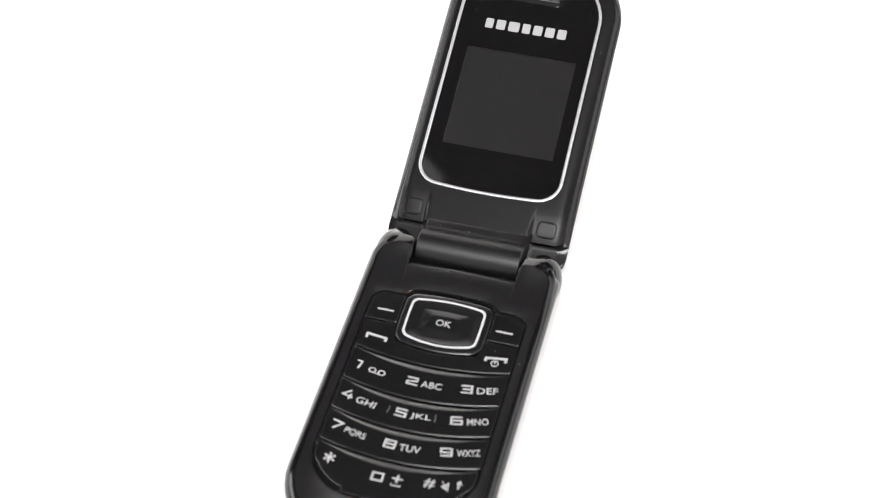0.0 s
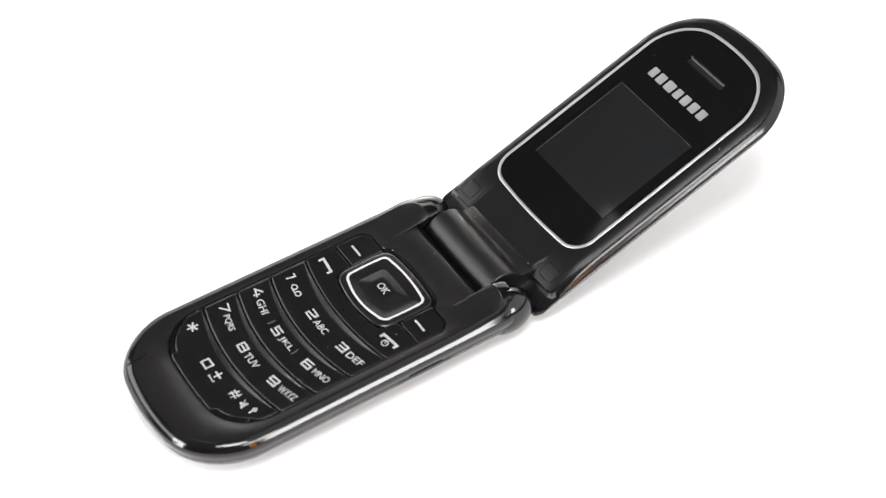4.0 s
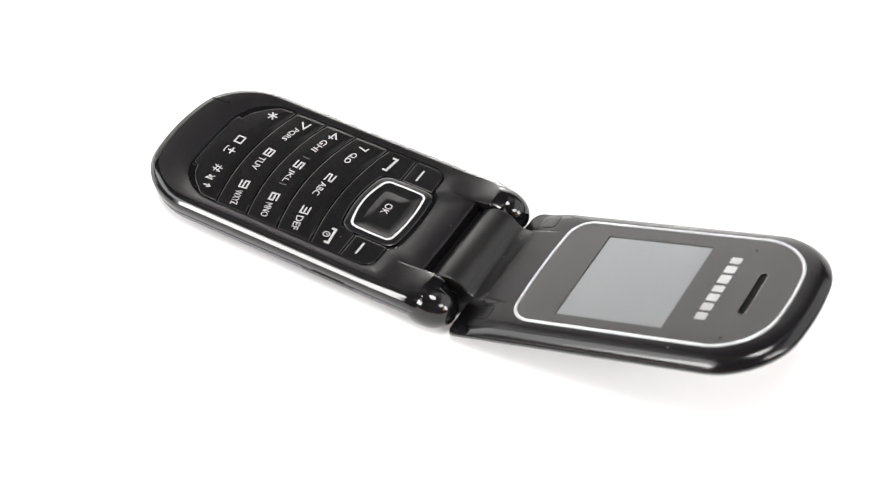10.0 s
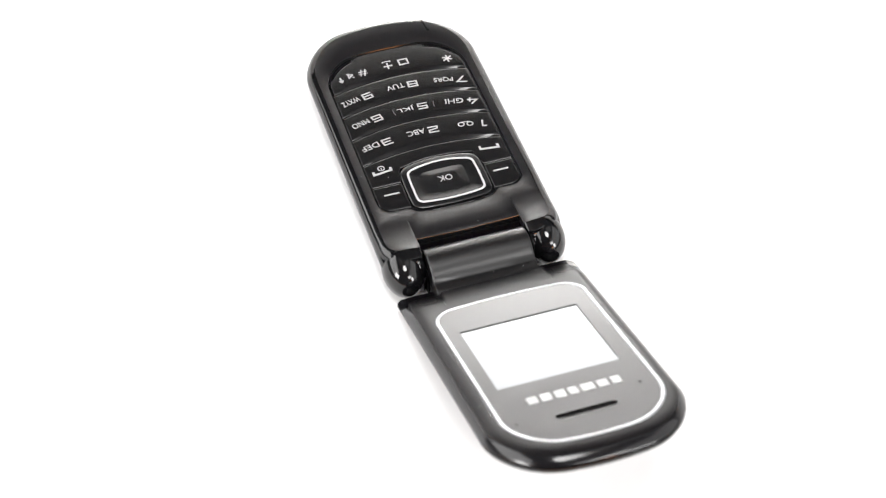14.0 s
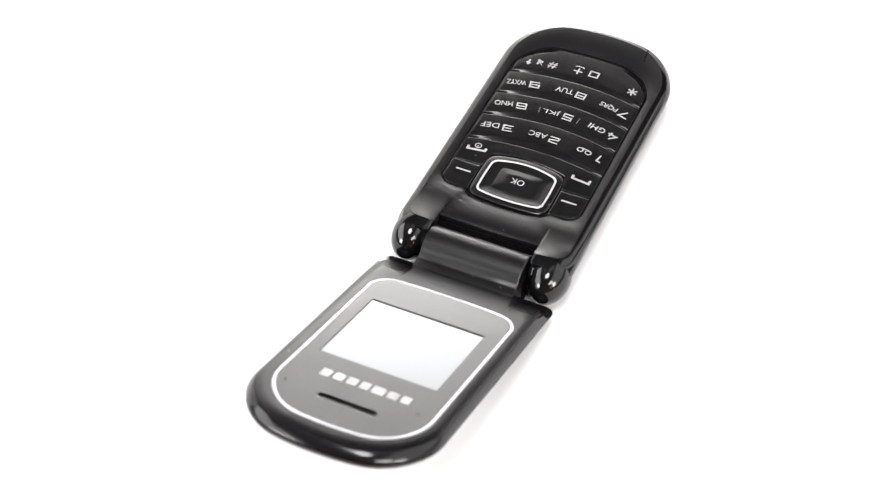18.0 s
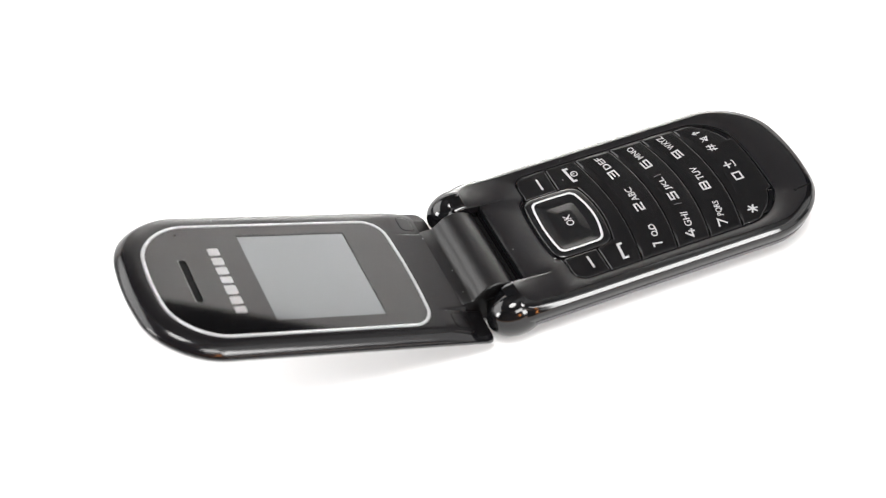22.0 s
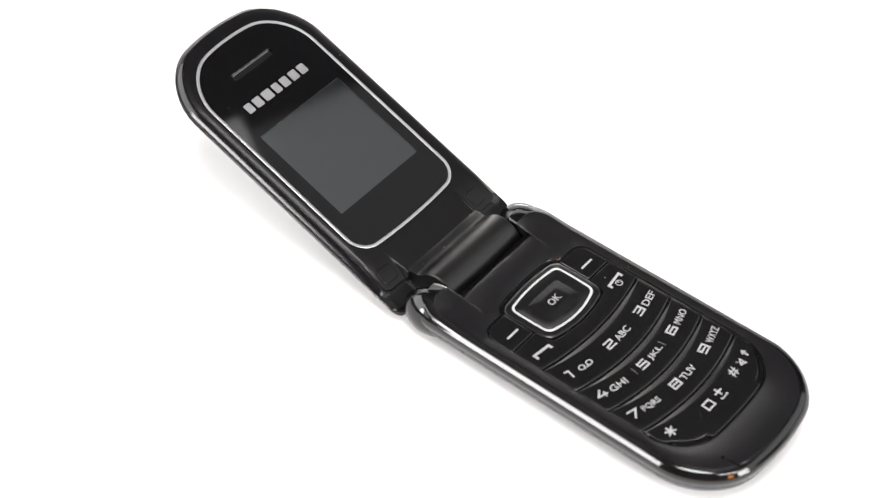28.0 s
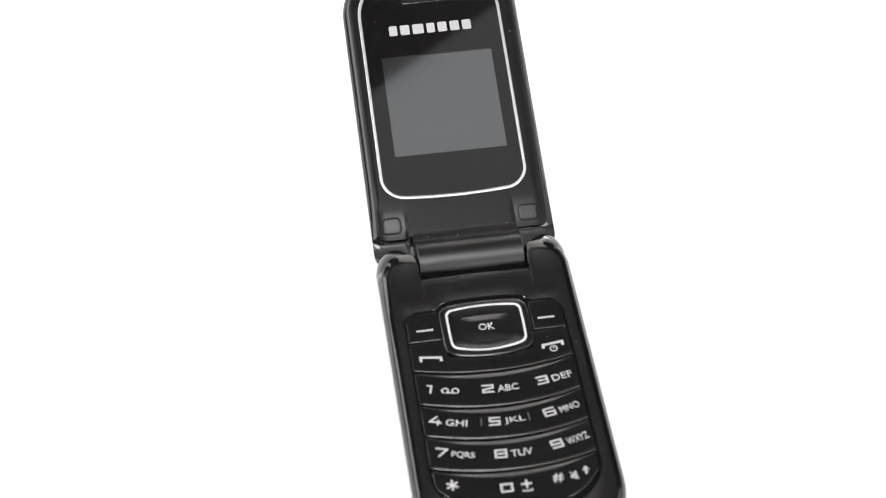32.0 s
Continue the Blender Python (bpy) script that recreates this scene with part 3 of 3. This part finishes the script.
bm = bmesh.new()
loft(bm, cover_rows(), False, False)
part("lid_cover", bm, M_LID, phone, "satin black inner lid cover", at=LID)
bm = bmesh.new()
loft(bm, [[(x, y, z - shoulder(x, y) * max(0.0, 1 + (z + 0.5) / 2)) for x, y, z in lid_loop(*row, n=80)] for row in EDGE], False, True)
lid_edge = part("lid_edge", bm, M_LIDSIDE, phone, "gloss dark edge round the lid", at=LID)
lid_edge.data.materials.append(M_LID)
for poly in lid_edge.data.polygons:
    poly.material_index = int(poly.center.y < 8.3 * MM and abs(poly.center.x) < 19.6 * MM)
bm = bmesh.new()
loft(bm, [lid_loop(*row) for row in BACK])
part("lid_back", bm, M_LIDSIDE, phone, "gloss graphite outer lid shell", at=LID)
bm = bmesh.new()
loft(bm, [frame_loop(-0.1, -0.3), frame_loop(-0.04, 0.05), frame_loop(0.02, 0.1), frame_loop(0.1, 0.12), frame_loop(0.58, 0.12), frame_loop(0.66, 0.09), frame_loop(0.8, -0.5)], False, False)
part("display_frame", bm, M_FRAME, phone, "thin silver frame round the display window", at=LID)
bm = bmesh.new()
lcd = [(x + 0.35, y) for x, y in pill(13.55, 29.4, 56.2, 0.15, 0.15, n=3, side=3)]
slot = pill(6.55, 70.75, 72.35, 0.78, 0.78, n=8, side=2)
edges = []
for lp in (frame_loop(0.75), lcd, slot):
    vs = [bm.verts.new((x, y, 0.02)) for x, y in lp]
    edges += [bm.edges.new((vs[i], vs[(i + 1) % len(vs)])) for i in range(len(vs))]
bmesh.ops.triangle_fill(bm, use_beauty=True, edges=edges)
loft(bm, [lift(slot, 0.02), lift(slot, -0.6)], False, False)
loft(bm, [frame_loop(0.75, 0.02), frame_loop(0.75, -0.9)], False, True)
bmesh.ops.remove_doubles(bm, verts=bm.verts, dist=0.001)
window = part("display_window", bm, M_WINDOW, phone, "gloss black display window", at=LID)
bm = bmesh.new()
lp = [(x + 0.35, y) for x, y in pill(13.65, 29.3, 56.3, 0.1, 0.1, n=3, side=3)]
loft(bm, [lift(lp, -0.5), lift(lp, -0.2)])
part("screen", bm, M_LCD, window, "switched-off grey display panel")
bm = bmesh.new()
loft(bm, [lift(lcd, 0.01), lift(lcd, -0.21)], False, False)
part("screen_spacer", bm, M_WELL, window, "thin grey wall round the sunken display panel")

# maker's mark as plain blocks
x0 = -10.45
for w in (2.0, 2.3, 2.75, 2.0, 2.25, 2.3, 2.2):
    bm = bmesh.new()
    lp = [(x + x0 + w / 2, y) for x, y in pill(w / 2, 62.0, 64.7, 0.3, 0.3, n=3, side=2)]
    x0 += w + 0.75
    loft(bm, [lift(lp, 0.0), lift(lp, 0.06)])
    part("mark_block", bm, M_MARK, window, "plain white block of the maker's mark", smooth=False)

# earpiece, rubber pads, sensor dots
bm = bmesh.new()
lp1 = pill(6.6, 70.7, 72.4, 0.8, 0.8, n=8, side=2)
loft(bm, [lift(lp1, -0.8), lift(lp1, -0.5)])
part("earpiece", bm, M_EAR, window, "dark narrow earpiece slot")
bm = bmesh.new()
rim0, rim1 = pill(6.7, 70.6, 72.5, 0.92, 0.92, n=8, side=2), pill(6.58, 70.72, 72.38, 0.8, 0.8, n=8, side=2)
loft(bm, [lift(rim0, 0.0), lift(rim0, 0.05), lift(rim1, 0.07), lift(rim1, -0.3)], False, False)
part("earpiece_rim", bm, M_GLOSS, window)
bm = bmesh.new()
a, b = [[bm.verts.new((x, y, z)) for x in (-6.3, -3, 0, 3, 6.3)] for y, z in ((72.18, -0.45), (72.46, 0.05))]
c = [bm.verts.new((x, 72.56, 0.05)) for x in (-6.3, -3, 0, 3, 6.3)]
for p, q in ((a, b), (b, c)):
    for i in range(4):
        bm.faces.new((p[i], p[i + 1], q[i + 1], q[i]))
part("earpiece_edge", bm, M_FRAME, window, "bright thin edge of the earpiece slot")
for s in (-1, 1):
    def pad(d):
        return [(s * (16.3 + x), y) for x, y in pill(2.2 - d, 9.9 + d, 13.7 - d, 1.0 - d, 1.0 - d, n=6, side=2)]

    def step(x, y):
        return 0.03 - 0.017 * max(0.0, 16.5 - y) ** 2 - 0.45 * max(0.0, (s * (x - 0.5) - 17.4) / 2.6) ** 2.2

    def face(lp, h):
        return [(x, y, h + step(x, y)) for x, y in lp]
    bm = bmesh.new()
    rows = []
    for k in range(19):
        y = 8.5 + (16.5 - 8.5) * k / 18
        xo = 0.5 + (19.85 - 1.6 * (1 - math.sqrt(max(0.0, 1 - max(0.0, (10.1 - y) / 1.6) ** 2)))) * s
        xs = [s * 13.05 + (xo - s * 13.05) * j / 14 for j in range(15)]
        line = [(s * 12.95, y, step(s * 12.95, y) - 1.6), (s * 12.95, y, step(s * 12.95, y) - 0.08)]
        line += [(x, y, step(x, y)) for x in xs] + [(xo, y, step(xo, y) - 1.5)]
        rows.append([bm.verts.new(p) for p in line])
    rows.insert(0, [bm.verts.new((v.co.x, v.co.y, -4.0)) for v in rows[0]])
    for p, q in zip(rows, rows[1:]):
        for j in range(len(p) - 1):
            bm.faces.new((p[j], p[j + 1], q[j + 1], q[j]))
    part("shoulder", bm, M_LID, phone, "sloping satin step beside the hinge", at=LID)
    bm = bmesh.new()
    loft(bm, [face(pad(-0.16), -0.2), face(pad(-0.16), 0.008), face(pad(0.0), 0.008)])
    part("pad_groove", bm, M_GAP, phone, "fine dark groove round the stop pad", at=LID)
    bm = bmesh.new()
    loft(bm, [face(pad(d), h) for d, h in ((0.0, -0.2), (0.02, 0.02), (0.06, 0.05), (0.14, 0.065), (0.45, 0.066), (0.75, 0.066), (0.95, 0.066))])
    part("rubber_pad", bm, M_LID, phone, "small dark rubber stop pad", at=LID)
for x, y in ((14.5, 70.5), (-13.5, 66.5)):
    bm = bmesh.new()
    ring_shape(bm, x, y, 0.3, 0.29, 0.03, n=10)
    part("sensor_dot", bm, M_GAP, window)

# hinge barrel between the arms, running into the lid
bm = bmesh.new()
prof = []
cy, cz, r = 0.2, 6.05, 5.75
c, sn = math.cos(radians(20.8)), math.sin(radians(20.8))


def on_lid(y, h):
    return (y * c - h * sn, 5.44 + y * sn + h * c)


prof += [on_lid(9.9, -2.0), on_lid(9.7, -0.25), on_lid(9.3, 0.06), on_lid(8.6, 0.3), on_lid(7.9, 0.6), on_lid(7.2, 0.75), on_lid(6.7, 1.1)]
prof += [(cy + r * math.cos(a), cz + r * math.sin(a)) for a in [radians(38 + 5.5 * k) for k in range(43)]]
prof += [on_lid(7.5, -5.5)]
half = 12.35
loops = [[(x, y, z) for y, z in prof] for x in (-half, -half + 0.25, -6, 0, 6, half - 0.25, half)]
for i in (0, -1):
    loops[i] = [(x, cy + (y - cy) * 0.96, cz + (z - cz) * 0.96) for x, y, z in loops[i]]
loft(bm, loops)
part("hinge_barrel", bm, M_BARREL, phone, "smooth black hinge barrel", at=BASE)

# Solid near-black block: the shade of the gap at the hinge, put into colour.
bm = bmesh.new()
lp = [(-12.58, -6.2), (12.58, -6.2), (12.58, 2.5), (-12.58, 2.5)]
loft(bm, [lift(lp, 0.8), lift(lp, 7.6)])
part("hinge_shade_block", bm, M_GAP, phone, "near-black block standing for the shade behind the hinge barrel", smooth=False, at=BASE)

# specks of dust
bm = bmesh.new()
for x, y, z in ((10.2, 8.9, 8.8), (-17.5, -62.5, 10.56), (19.0, -31.0, 10.53), (-3.0, -8.3, 10.53), (12.9, -28.8, 10.53), (-8.9, 7.05, 8.8), (-1.9, 6.6, 8.82), (18.5, *on_lid(60.3, -0.08))):
    bmesh.ops.create_icosphere(bm, subdivisions=1, radius=0.12, matrix=Matrix.Translation((x, y, z)))
tagged(part("dust", bm, M_PRINT, phone, "scattered pale specks of dust", at=BASE), kind="stuff")


def motions():
    walk(phone, [(t, pose(0, 0, 0, 0, 0, -13.798 - 10.53264 * t)) for t in range(33)])


motions()
